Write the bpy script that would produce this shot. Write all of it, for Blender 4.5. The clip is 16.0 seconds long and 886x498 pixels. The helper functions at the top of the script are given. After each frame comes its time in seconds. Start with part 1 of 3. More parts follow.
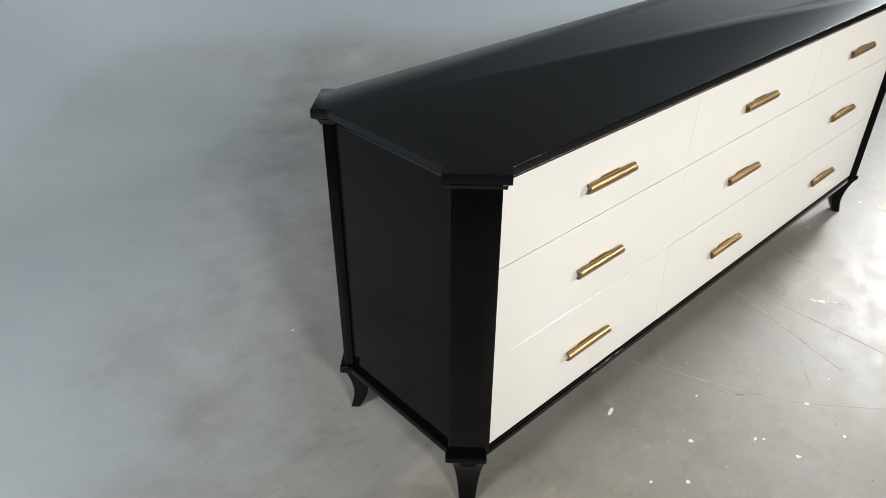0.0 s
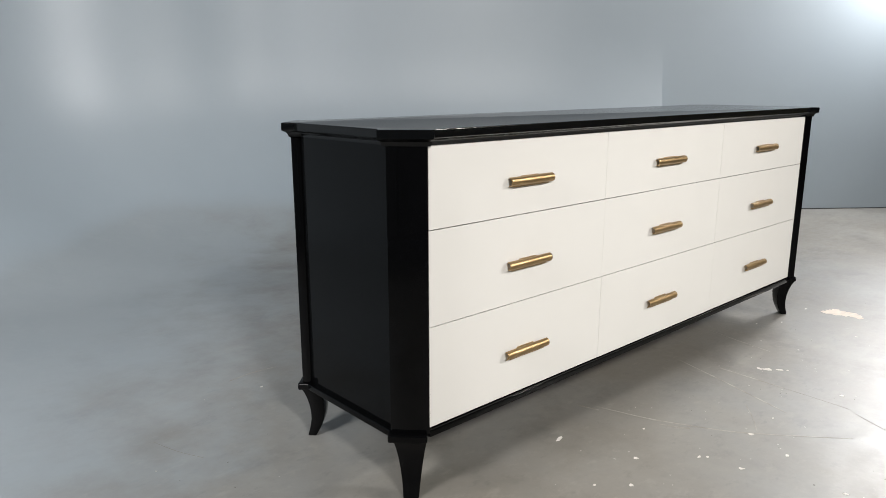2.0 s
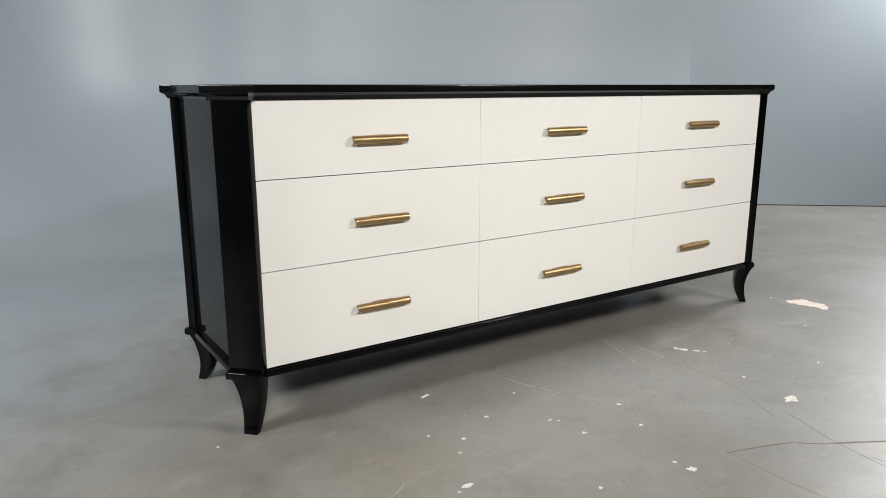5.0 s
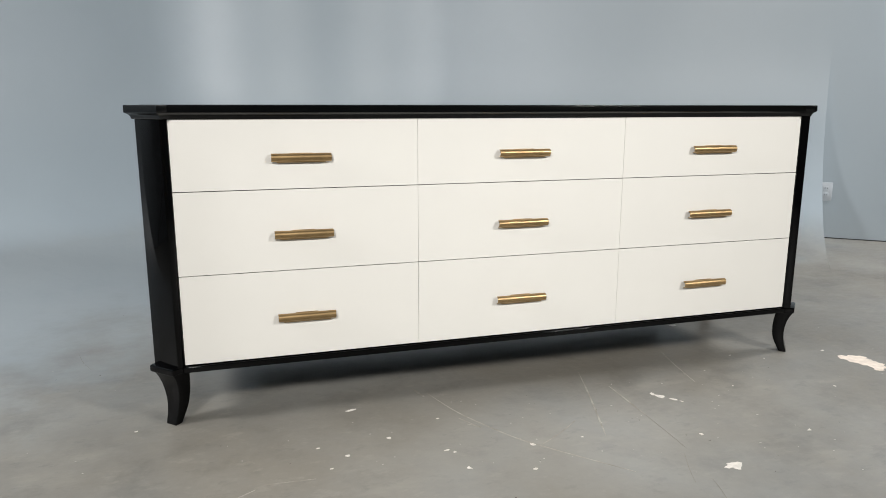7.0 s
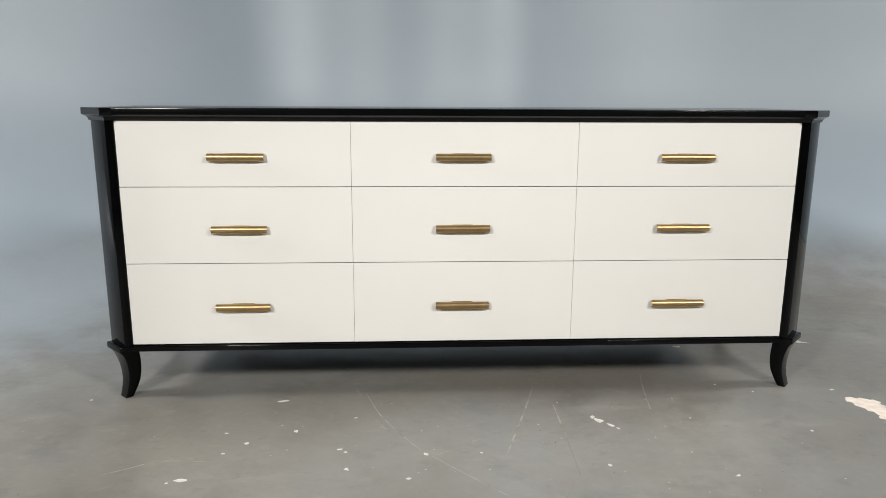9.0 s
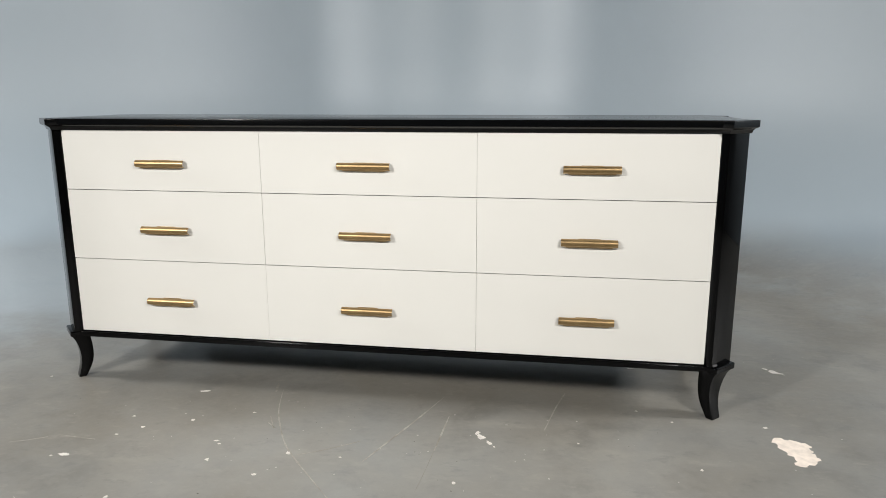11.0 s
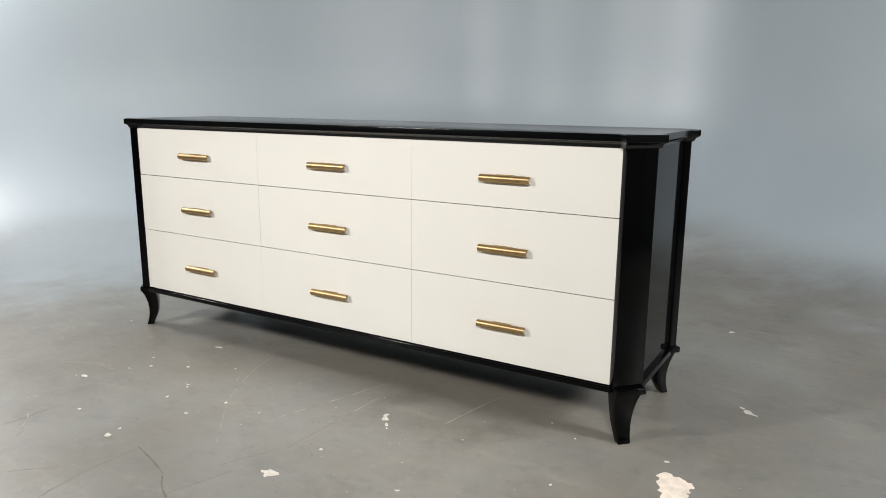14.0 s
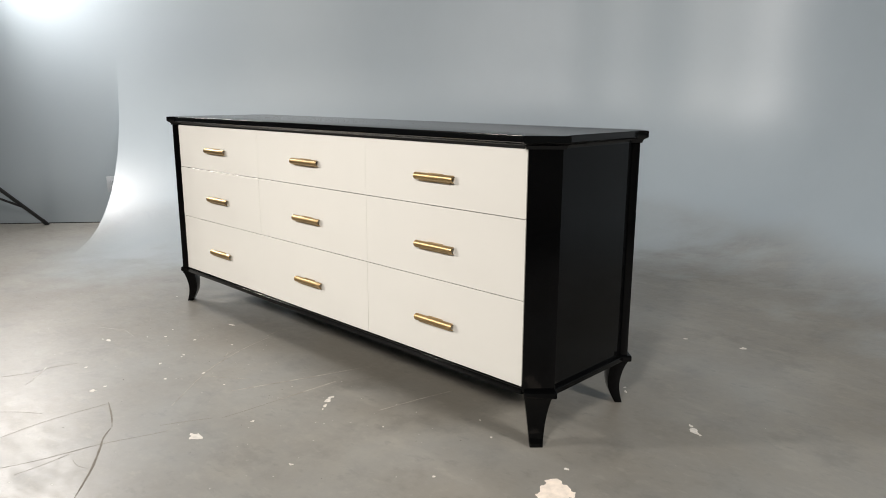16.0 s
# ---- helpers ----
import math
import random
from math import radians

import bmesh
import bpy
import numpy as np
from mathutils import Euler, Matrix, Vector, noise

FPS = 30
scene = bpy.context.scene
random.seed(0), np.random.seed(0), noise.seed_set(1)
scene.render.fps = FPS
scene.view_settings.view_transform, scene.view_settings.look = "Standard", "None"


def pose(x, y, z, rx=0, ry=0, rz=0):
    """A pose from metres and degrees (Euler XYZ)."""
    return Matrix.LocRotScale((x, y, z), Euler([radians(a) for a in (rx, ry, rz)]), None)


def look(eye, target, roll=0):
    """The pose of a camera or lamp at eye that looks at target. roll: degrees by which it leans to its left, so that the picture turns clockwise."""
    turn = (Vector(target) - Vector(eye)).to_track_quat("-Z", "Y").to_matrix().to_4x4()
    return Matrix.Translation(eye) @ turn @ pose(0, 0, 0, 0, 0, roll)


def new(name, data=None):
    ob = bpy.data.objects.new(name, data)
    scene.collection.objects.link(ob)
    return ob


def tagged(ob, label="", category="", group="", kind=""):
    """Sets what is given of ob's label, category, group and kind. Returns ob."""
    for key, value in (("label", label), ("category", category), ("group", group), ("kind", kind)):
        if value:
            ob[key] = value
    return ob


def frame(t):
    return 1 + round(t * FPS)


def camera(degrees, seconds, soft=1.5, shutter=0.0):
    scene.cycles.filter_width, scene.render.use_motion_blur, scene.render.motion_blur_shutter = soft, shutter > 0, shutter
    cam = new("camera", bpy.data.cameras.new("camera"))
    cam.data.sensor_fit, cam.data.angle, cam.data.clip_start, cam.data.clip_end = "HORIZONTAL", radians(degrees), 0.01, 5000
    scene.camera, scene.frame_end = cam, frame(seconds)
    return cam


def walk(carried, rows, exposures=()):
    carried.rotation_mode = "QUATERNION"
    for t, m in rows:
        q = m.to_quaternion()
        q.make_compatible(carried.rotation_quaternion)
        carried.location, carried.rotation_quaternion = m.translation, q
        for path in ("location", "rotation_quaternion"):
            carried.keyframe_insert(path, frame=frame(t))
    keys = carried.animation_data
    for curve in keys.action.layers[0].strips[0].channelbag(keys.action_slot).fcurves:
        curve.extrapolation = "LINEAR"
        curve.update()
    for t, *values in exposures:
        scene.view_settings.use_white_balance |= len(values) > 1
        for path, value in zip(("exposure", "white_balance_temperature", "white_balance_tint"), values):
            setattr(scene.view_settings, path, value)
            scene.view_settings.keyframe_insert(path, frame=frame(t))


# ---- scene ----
cam = camera(63.9, 16.0, soft=0.9)
PATH = [
    (0, (-1.74, -0.71, 1.341), (-0.596, 0.527, 0.263), 0.2),
    (0.5, (-1.763, -0.819, 1.232), (-0.606, 0.475, 0.239), -0.0),
    (1, (-1.813, -0.918, 1.135), (-0.585, 0.453, 0.353), -0.0),
    (1.5, (-1.871, -1.026, 1.032), (-0.592, 0.4, 0.458), -0.1),
    (2, (-1.911, -1.108, 0.92), (-0.604, 0.336, 0.467), -0.1),
    (2.5, (-1.92, -1.163, 0.846), (-0.609, 0.289, 0.432), -0.1),
    (3, (-1.874, -1.213, 0.801), (-0.562, 0.239, 0.389), -0.1),
    (3.5, (-1.783, -1.273, 0.792), (-0.487, 0.192, 0.377), -0.3),
    (4, (-1.716, -1.367, 0.801), (-0.463, 0.135, 0.386), -0.3),
    (4.2, (-1.677, -1.41, 0.818), (-0.448, 0.109, 0.389), -0.2),
    (6.5, (-0.998, -1.805, 0.83), (-0.308, 0.028, 0.423), 0.0),
    (7, (-0.82, -1.872, 0.838), (-0.247, 0.001, 0.434), 0.1),
    (7.5, (-0.667, -1.939, 0.851), (-0.221, -0.034, 0.438), 0.2),
    (8, (-0.493, -1.985, 0.844), (-0.17, -0.053, 0.437), 0.2),
    (8.5, (-0.321, -1.971, 0.845), (-0.1, -0.027, 0.434), 0.2),
    (9, (-0.173, -1.976, 0.86), (-0.065, -0.022, 0.444), 0.3),
    (9.5, (0.003, -2.013, 0.871), (-0.008, -0.058, 0.451), 0.4),
    (10, (0.182, -2.001, 0.875), (0.078, -0.047, 0.461), 0.4),
    (10.2, (0.263, -1.989, 0.885), (0.115, -0.038, 0.467), 0.2),
    (12.5, (0.966, -1.888, 0.905), (0.295, -0.05, 0.491), 0.5),
    (13, (1.118, -1.871, 0.913), (0.321, -0.084, 0.497), 0.6),
    (13.5, (1.315, -1.849, 0.913), (0.402, -0.119, 0.495), 0.5),
    (14, (1.484, -1.765, 0.916), (0.478, -0.087, 0.5), 0.4),
    (14.5, (1.621, -1.676, 0.912), (0.537, -0.049, 0.491), 0.4),
    (15, (1.77, -1.607, 0.911), (0.58, -0.056, 0.49), 0.4),
    (15.5, (1.931, -1.526, 0.92), (0.647, -0.051, 0.501), 0.4),
    (16, (2.044, -1.416, 0.928), (0.676, -0.022, 0.503), 0.2),
]
walk(cam, [(t, look(eye, target, roll)) for t, eye, target, roll in PATH], [(0.0, 0.14, 6450, 11), (1.0, 0.10, 6450, 11.5), (2.5, 0.02, 6400, 11.5), (4.0, -0.04, 6420, 11), (7.0, 0.06, 6400, 10), (9.5, 0.01, 6400, 10), (12.5, 0.06, 6400, 9.5), (14.5, 0.03, 6600, 10.5), (16.0, 0.0, 6720, 11.5)])

# ---- the room: the corner behind the dresser, u along one wall, v along the other ----
CORNER = Vector((-0.35, 4.2, 0.0))
WALL_U = Vector((0.777, -0.629, 0.0)).normalized()
WALL_V = Vector((-0.629, -0.777, 0.0)).normalized()
ROOM_U, ROOM_V, ROOM_H = 9.5, 9.5, 6.5
COVE, BEND = 1.34, 1.48


def room(u, v, z=0.0):
    return CORNER + WALL_U * u + WALL_V * v + Vector((0, 0, z))


# ---- light ----
world = bpy.data.worlds.new("world")
scene.world = world
world.use_nodes = True
world.node_tree.nodes["Background"].inputs[0].default_value = (0.5, 0.55, 0.6, 1)
world.node_tree.nodes["Background"].inputs[1].default_value = 0.05


def area_lamp(name, eye, target, size, power, colour, spread=180):
    data = bpy.data.lights.new(name, "AREA")
    data.shape, data.size = "SQUARE", size
    data.energy, data.color, data.spread = power, colour, radians(spread)
    ob = new(name, data)
    ob.matrix_world = look(eye, target)
    return ob


WARM, COOL = (1.0, 0.962, 0.91), (1.0, 0.98, 0.955)
area_lamp("key_softbox_lamp", (-2.1, -3.3, 2.5), (0, 0.2, 0.5), 0.42, 43.5, WARM, 105)
area_lamp("fill_softbox_lamp", (2.1, -2.9, 2.5), (0, 0.2, 0.5), 0.42, 34, WARM, 105)
area_lamp("wall_lamp", room(0.38, 5.40, 2.06), room(0.76, 4.40, 1.36), 0.6, 69, COOL, 156)
area_lamp("wall_lamp", room(6.00, 0.38, 2.06), room(5.00, 0.76, 1.40), 0.6, 76, COOL, 156)


# ---- materials ----
def material(name, base, rough=0.5, metal=0.0, vary=0.12, scale=6.0, fine=90.0, bump=0.05, coat=0.0, tint=None, rough_vary=0.1, spec=0.5):
    """A painted, stained or bare surface: colour varied at two scales, uneven gloss and fine relief."""
    mat = bpy.data.materials.new(name)
    mat.use_nodes = True
    nt = mat.node_tree
    bsdf = nt.nodes["Principled BSDF"]
    coord = nt.nodes.new("ShaderNodeTexCoord")
    big = nt.nodes.new("ShaderNodeTexNoise")
    big.inputs["Scale"].default_value, big.inputs["Detail"].default_value = scale, 6
    small = nt.nodes.new("ShaderNodeTexNoise")
    small.inputs["Scale"].default_value, small.inputs["Detail"].default_value = fine, 3
    for n in (big, small):
        nt.links.new(coord.outputs["Object"], n.inputs["Vector"])
    other = tint or tuple(c * (1 - vary) for c in base)
    ramp = nt.nodes.new("ShaderNodeMix")
    ramp.data_type = "RGBA"
    ramp.inputs[6].default_value, ramp.inputs[7].default_value = (*base, 1), (*other, 1)
    span = nt.nodes.new("ShaderNodeMapRange")
    span.inputs[1].default_value, span.inputs[2].default_value = 0.35, 0.65
    nt.links.new(big.outputs["Fac"], span.inputs[0])
    nt.links.new(span.outputs[0], ramp.inputs[0])
    nt.links.new(ramp.outputs[2], bsdf.inputs["Base Color"])
    gloss = nt.nodes.new("ShaderNodeMapRange")
    gloss.inputs[3].default_value, gloss.inputs[4].default_value = max(0.02, rough - rough_vary * rough), rough + rough_vary * rough
    nt.links.new(small.outputs["Fac"], gloss.inputs[0])
    nt.links.new(gloss.outputs[0], bsdf.inputs["Roughness"])
    bsdf.inputs["Metallic"].default_value = metal
    bsdf.inputs["Coat Weight"].default_value = coat
    bsdf.inputs["Specular IOR Level"].default_value = spec
    bsdf.inputs["Coat Roughness"].default_value = 0.05
    if bump:
        relief = nt.nodes.new("ShaderNodeBump")
        relief.inputs["Strength"].default_value, relief.inputs["Distance"].default_value = bump, 0.002
        nt.links.new(small.outputs["Fac"], relief.inputs["Height"])
        nt.links.new(relief.outputs[0], bsdf.inputs["Normal"])
    return mat


BLACK = material("black_lacquer", (0.0018, 0.0019, 0.0021), rough=0.06, vary=0.2, bump=0.0, spec=0.12)
# same black lacquer, lightened and bluer to paint wall reflection into the top
LIT_BLACK = material("lit_black_lacquer", (0.0026, 0.0029, 0.0033), rough=0.15, vary=0.2, bump=0.0, spec=0.25)
CREAM = material("cream_lacquer", (0.742, 0.735, 0.698), rough=0.22, vary=0.015, bump=0.01)
BRASS = material("brushed_brass", (0.46, 0.32, 0.16), rough=0.40, metal=1.0, vary=0.15, scale=30, fine=400, bump=0.0)
# near-black that paints in the shade of the carcass inside and drawer gaps
INSIDE_SHADE = material("painted_inside_shade", (0.03, 0.028, 0.025), rough=0.7)


WALL_GLOSS, WALL_SPEC = 0.41, 0.78


def studio_paint(name, high, low, scuffed=True):
    """Matt studio paint on wall, cove and floor: blue-grey up the wall, scuffed grey where feet reach, with blotches, flecks and hair scratches."""
    mat = bpy.data.materials.new(name)
    mat.use_nodes = True
    nt = mat.node_tree
    link, make = nt.links.new, nt.nodes.new
    bsdf = nt.nodes["Principled BSDF"]
    place = make("ShaderNodeNewGeometry").outputs["Position"]

    def noise_of(scale, detail, rough=0.5, stretch=None, turn=0.0):
        n = make("ShaderNodeTexNoise")
        n.inputs["Scale"].default_value, n.inputs["Detail"].default_value, n.inputs["Roughness"].default_value = scale, detail, rough
        source = place
        if stretch:
            m = make("ShaderNodeMapping")
            m.inputs["Scale"].default_value, m.inputs["Rotation"].default_value = stretch, (0, 0, turn)
            link(place, m.inputs["Vector"])
            source = m.outputs[0]
        link(source, n.inputs["Vector"])
        return n.outputs["Fac"]

    def span(value, a, b, c=0.0, d=1.0):
        n = make("ShaderNodeMapRange")
        n.interpolation_type = "SMOOTHSTEP"
        for k, v in enumerate((a, b, c, d)):
            n.inputs[k + 1].default_value = v
        link(value, n.inputs[0])
        return n.outputs[0]

    def sums(op, a, b):
        n = make("ShaderNodeMath")
        n.operation = op
        for k, v in enumerate((a, b)):
            if isinstance(v, float):
                n.inputs[k].default_value = v
            else:
                link(v, n.inputs[k])
        return n.outputs[0]

    def blend(fac, a, b, kind="MIX"):
        n = make("ShaderNodeMix")
        n.data_type, n.blend_type = "RGBA", kind
        link(fac, n.inputs[0])
        for k, v in ((6, a), (7, b)):
            if isinstance(v, tuple):
                n.inputs[k].default_value = (*v, 1)
            else:
                link(v, n.inputs[k])
        return n.outputs[2]

    split = make("ShaderNodeSeparateXYZ")
    link(place, split.inputs[0])
    clouds = noise_of(0.9, 5, 0.55)
    patches = noise_of(3.2, 6, 0.6)
    grain = noise_of(60, 2, 0.5)
    # the paint is worn off where people walk and things are set down, and stays whole up the cove
    def away(axis):
        n = make("ShaderNodeVectorMath")
        n.operation = "DOT_PRODUCT"
        link(place, n.inputs[0])
        n.inputs[1].default_value = axis
        return sums("SUBTRACT", n.outputs["Value"], float(CORNER.dot(axis)))

    u, v = away(WALL_U), away(WALL_V)
    reach = sums("ADD", split.outputs["Z"], sums("MULTIPLY", sums("SUBTRACT", clouds, 0.5), 0.30))
    # along the cove's foot, whole paint plus paler blue that paints in wall sheen
    foot = sums("ADD", sums("MINIMUM", u, sums("ADD", v, 0.9)), sums("MULTIPLY", sums("SUBTRACT", patches, 0.5), 1.5))
    inside = sums("MULTIPLY", span(u, 3.7, 4.2, 1.0, 0.0), span(v, 4.3, 4.9, 1.0, 0.0))
    wall = sums("MAXIMUM", span(reach, -0.06, 0.27), sums("MULTIPLY", sums("MULTIPLY", span(foot, 0.9, 2.2, 1.0, 0.0), inside), 0.75))
    broad = noise_of(1.7, 4, 0.6)
    worn = blend(span(broad, 0.38, 0.62), tuple(c * k for c, k in zip(low, (0.90, 0.895, 0.89))), tuple(c * k for c, k in zip(low, (1.10, 1.10, 1.10))))
    worn = blend(sums("MULTIPLY", span(patches, 0.44, 0.58), 0.5), worn, tuple(c * k for c, k in zip(low, (0.86, 0.87, 0.90))))
    # grime trodden in, soft-edged, and pale trowel sweeps
    grime = sums("MULTIPLY", span(noise_of(4.5, 7, 0.68), 0.50, 0.68), 0.6)
    worn = blend(grime, worn, tuple(c * 0.58 for c in low))
    sweep = sums("MULTIPLY", span(noise_of(3.0, 6, 0.62, (1.0, 2.6, 1.0), 0.5), 0.54, 0.72), 0.38)
    worn = blend(sweep, worn, tuple(c * 1.5 for c in low))
    scuffs = noise_of(11, 8, 0.7, (1.0, 1.9, 1.0), -0.7)
    worn = blend(sums("MULTIPLY", span(scuffs, 0.55, 0.68), 0.38), worn, tuple(c * 1.45 for c in low))
    worn = blend(sums("MULTIPLY", span(scuffs, 0.45, 0.32), 0.65), worn, tuple(c * 0.60 for c in low))
    mottle = noise_of(38, 5, 0.65)
    worn = blend(sums("MULTIPLY", span(mottle, 0.50, 0.74), 0.22), worn, tuple(c * 1.35 for c in low))
    worn = blend(sums("MULTIPLY", span(mottle, 0.49, 0.26), 0.22), worn, tuple(c * 0.62 for c in low))
    upper = blend(span(clouds, 0.38, 0.64), high, tuple(c * k for c, k in zip(high, (0.95, 0.955, 0.96))))
    link(blend(wall, worn, upper) if scuffed else upper, bsdf.inputs["Base Color"])
    bare = span(wall, 0.0, 1.0, 1.0, 0.0)
    shine = sums("ADD", sums("MULTIPLY", span(scuffs, 0.3, 0.7, 0.36, 0.47), bare), sums("MULTIPLY", wall, WALL_GLOSS))
    link(sums("ADD", shine, sums("MULTIPLY", sums("SUBTRACT", grain, 0.5), 0.04)), bsdf.inputs["Roughness"])
    link(span(wall, 0.0, 1.0, 0.85, WALL_SPEC), bsdf.inputs["Specular IOR Level"])
    if scuffed:
        relief = make("ShaderNodeBump")
        relief.inputs["Distance"].default_value = 0.004
        link(sums("MULTIPLY", sums("POWER", bare, 3.0), 0.3), relief.inputs["Strength"])
        link(noise_of(13, 3, 0.6), relief.inputs["Height"])
        link(relief.outputs[0], bsdf.inputs["Normal"])
    return mat


STUDIO = studio_paint("studio_paint", (0.333, 0.387, 0.427), (0.199, 0.184, 0.155))
WALL = studio_paint("wall_paint", (0.333, 0.387, 0.427), (0.199, 0.184, 0.155), False)
TAN = material("tan_wall_paint", (0.34, 0.29, 0.14), rough=0.7)
SPOT = material("dried_white_paint", (0.72, 0.69, 0.64), rough=0.6, vary=0.2, scale=60, bump=0.1)
PATCH = material("bare_beige_screed", (0.84, 0.745, 0.65), rough=0.75, vary=0.2, scale=40, bump=0.15)
SCRATCH = material("pale_scratch", (0.36, 0.345, 0.31), rough=0.45, tint=(0.21, 0.195, 0.165), scale=26, bump=0.0, spec=0.75)
FAINT = material("faint_crack", (0.245, 0.23, 0.2), rough=0.6, vary=0.15, scale=30, bump=0.0, spec=0.45)
CRACK = material("dull_crack", (0.208, 0.193, 0.164), rough=0.8, vary=0.2, scale=30, bump=0.0, spec=0.25)
DARKROOM = material("dark_grey_wall", (0.035, 0.035, 0.037), rough=0.7)
CEILING = material("grey_ceiling", (0.2, 0.2, 0.2), rough=0.8)
PLASTIC = material("white_plastic", (0.46, 0.495, 0.53), rough=0.35, bump=0.0)
BLACKMETAL = material("black_metal", (0.012, 0.012, 0.013), rough=0.4)


# ---- mesh helpers ----
def link_mesh(name, bm, mat, parent=None, smooth=False):
    bmesh.ops.recalc_face_normals(bm, faces=bm.faces[:])
    mesh = bpy.data.meshes.new(name)
    bm.to_mesh(mesh)
    bm.free()
    mesh.materials.append(mat)
    mesh.polygons.foreach_set("use_smooth", [True] * len(mesh.polygons))
    mesh.set_sharp_from_angle(angle=radians(180 if smooth else 34))
    ob = new(name, mesh)
    if parent:
        ob.parent = parent
    return ob


def part(name, bm, mat, parent, label="", smooth=False):
    return tagged(link_mesh(name, bm, mat, parent, smooth), label)


def prism(outline, z0, z1, bm=None):
    """A solid with the given plan between two heights."""
    bm = bm or bmesh.new()
    low = [bm.verts.new((x, y, z0)) for x, y in outline]
    high = [bm.verts.new((x, y, z1)) for x, y in outline]
    bm.faces.new(low[::-1])
    bm.faces.new(high)
    for i in range(len(low)):
        j = (i + 1) % len(low)
        bm.faces.new((low[i], low[j], high[j], high[i]))
    return bm


def box(x0, x1, y0, y1, z0, z1, bm=None):
    return prism([(x0, y0), (x1, y0), (x1, y1), (x0, y1)], z0, z1, bm)


def loft(rings, bm=None, close=True):
    """A skin over rings of equal length, closed at both ends."""
    bm = bm or bmesh.new()
    made = [[bm.verts.new(p) for p in ring] for ring in rings]
    n = len(made[0])
    for a, b in zip(made, made[1:]):
        for i in range(n):
            j = (i + 1) % n
            bm.faces.new((a[i], a[j], b[j], b[i]))
    if close:
        bm.faces.new(made[0][::-1])
        bm.faces.new(made[-1])
    return bm


def soften(bm, width, segments=2, angle=30):
    bmesh.ops.recalc_face_normals(bm, faces=bm.faces[:])
    edges = [e for e in bm.edges if len(e.link_faces) == 2 and e.calc_face_angle() > radians(angle)]
    bmesh.ops.bevel(bm, geom=edges, offset=width, segments=segments, profile=0.5, affect="EDGES", clamp_overlap=True)
    return bm


# ---- structure ----
def structure(name, bm, mat, label, smooth=False):
    return tagged(link_mesh(name, bm, mat, None, smooth), label, name.split("_")[0], kind="structure")


def slab(points, z0, z1):
    return prism([(p.x, p.y) for p in points], z0, z1)


floor = structure("floor", slab([room(-0.3, -0.3), room(ROOM_U, -0.3), room(ROOM_U, ROOM_V), room(-0.3, ROOM_V)], -0.2, 0.0), STUDIO,
          "worn grey painted concrete studio floor with paint spots and scratches")
structure("ceiling", slab([room(-0.3, -0.3), room(ROOM_U, -0.3), room(ROOM_U, ROOM_V), room(-0.3, ROOM_V)], ROOM_H, ROOM_H + 0.2), CEILING,
          "plain grey studio ceiling")
structure("wall_east", slab([room(0, -0.2), room(ROOM_U, -0.2), room(ROOM_U, 0), room(0, 0)], 0, ROOM_H), WALL, "blue-grey painted studio wall beside the cove")
structure("wall_west", slab([room(-0.2, -0.2), room(0, -0.2), room(0, ROOM_V), room(-0.2, ROOM_V)], 0, ROOM_H), WALL, "blue-grey painted studio wall beside the cove")
structure("wall_south", slab([room(ROOM_U - 0.2, 0), room(ROOM_U, 0), room(ROOM_U, ROOM_V), room(ROOM_U - 0.2, ROOM_V)], 0, ROOM_H), TAN, "plain tan wall of the studio")
structure("wall_north", slab([room(0, ROOM_V - 0.2), room(ROOM_U - 0.2, ROOM_V - 0.2), room(ROOM_U - 0.2, ROOM_V), room(0, ROOM_V)], 0, ROOM_H), DARKROOM, "plain dark grey wall of the studio")


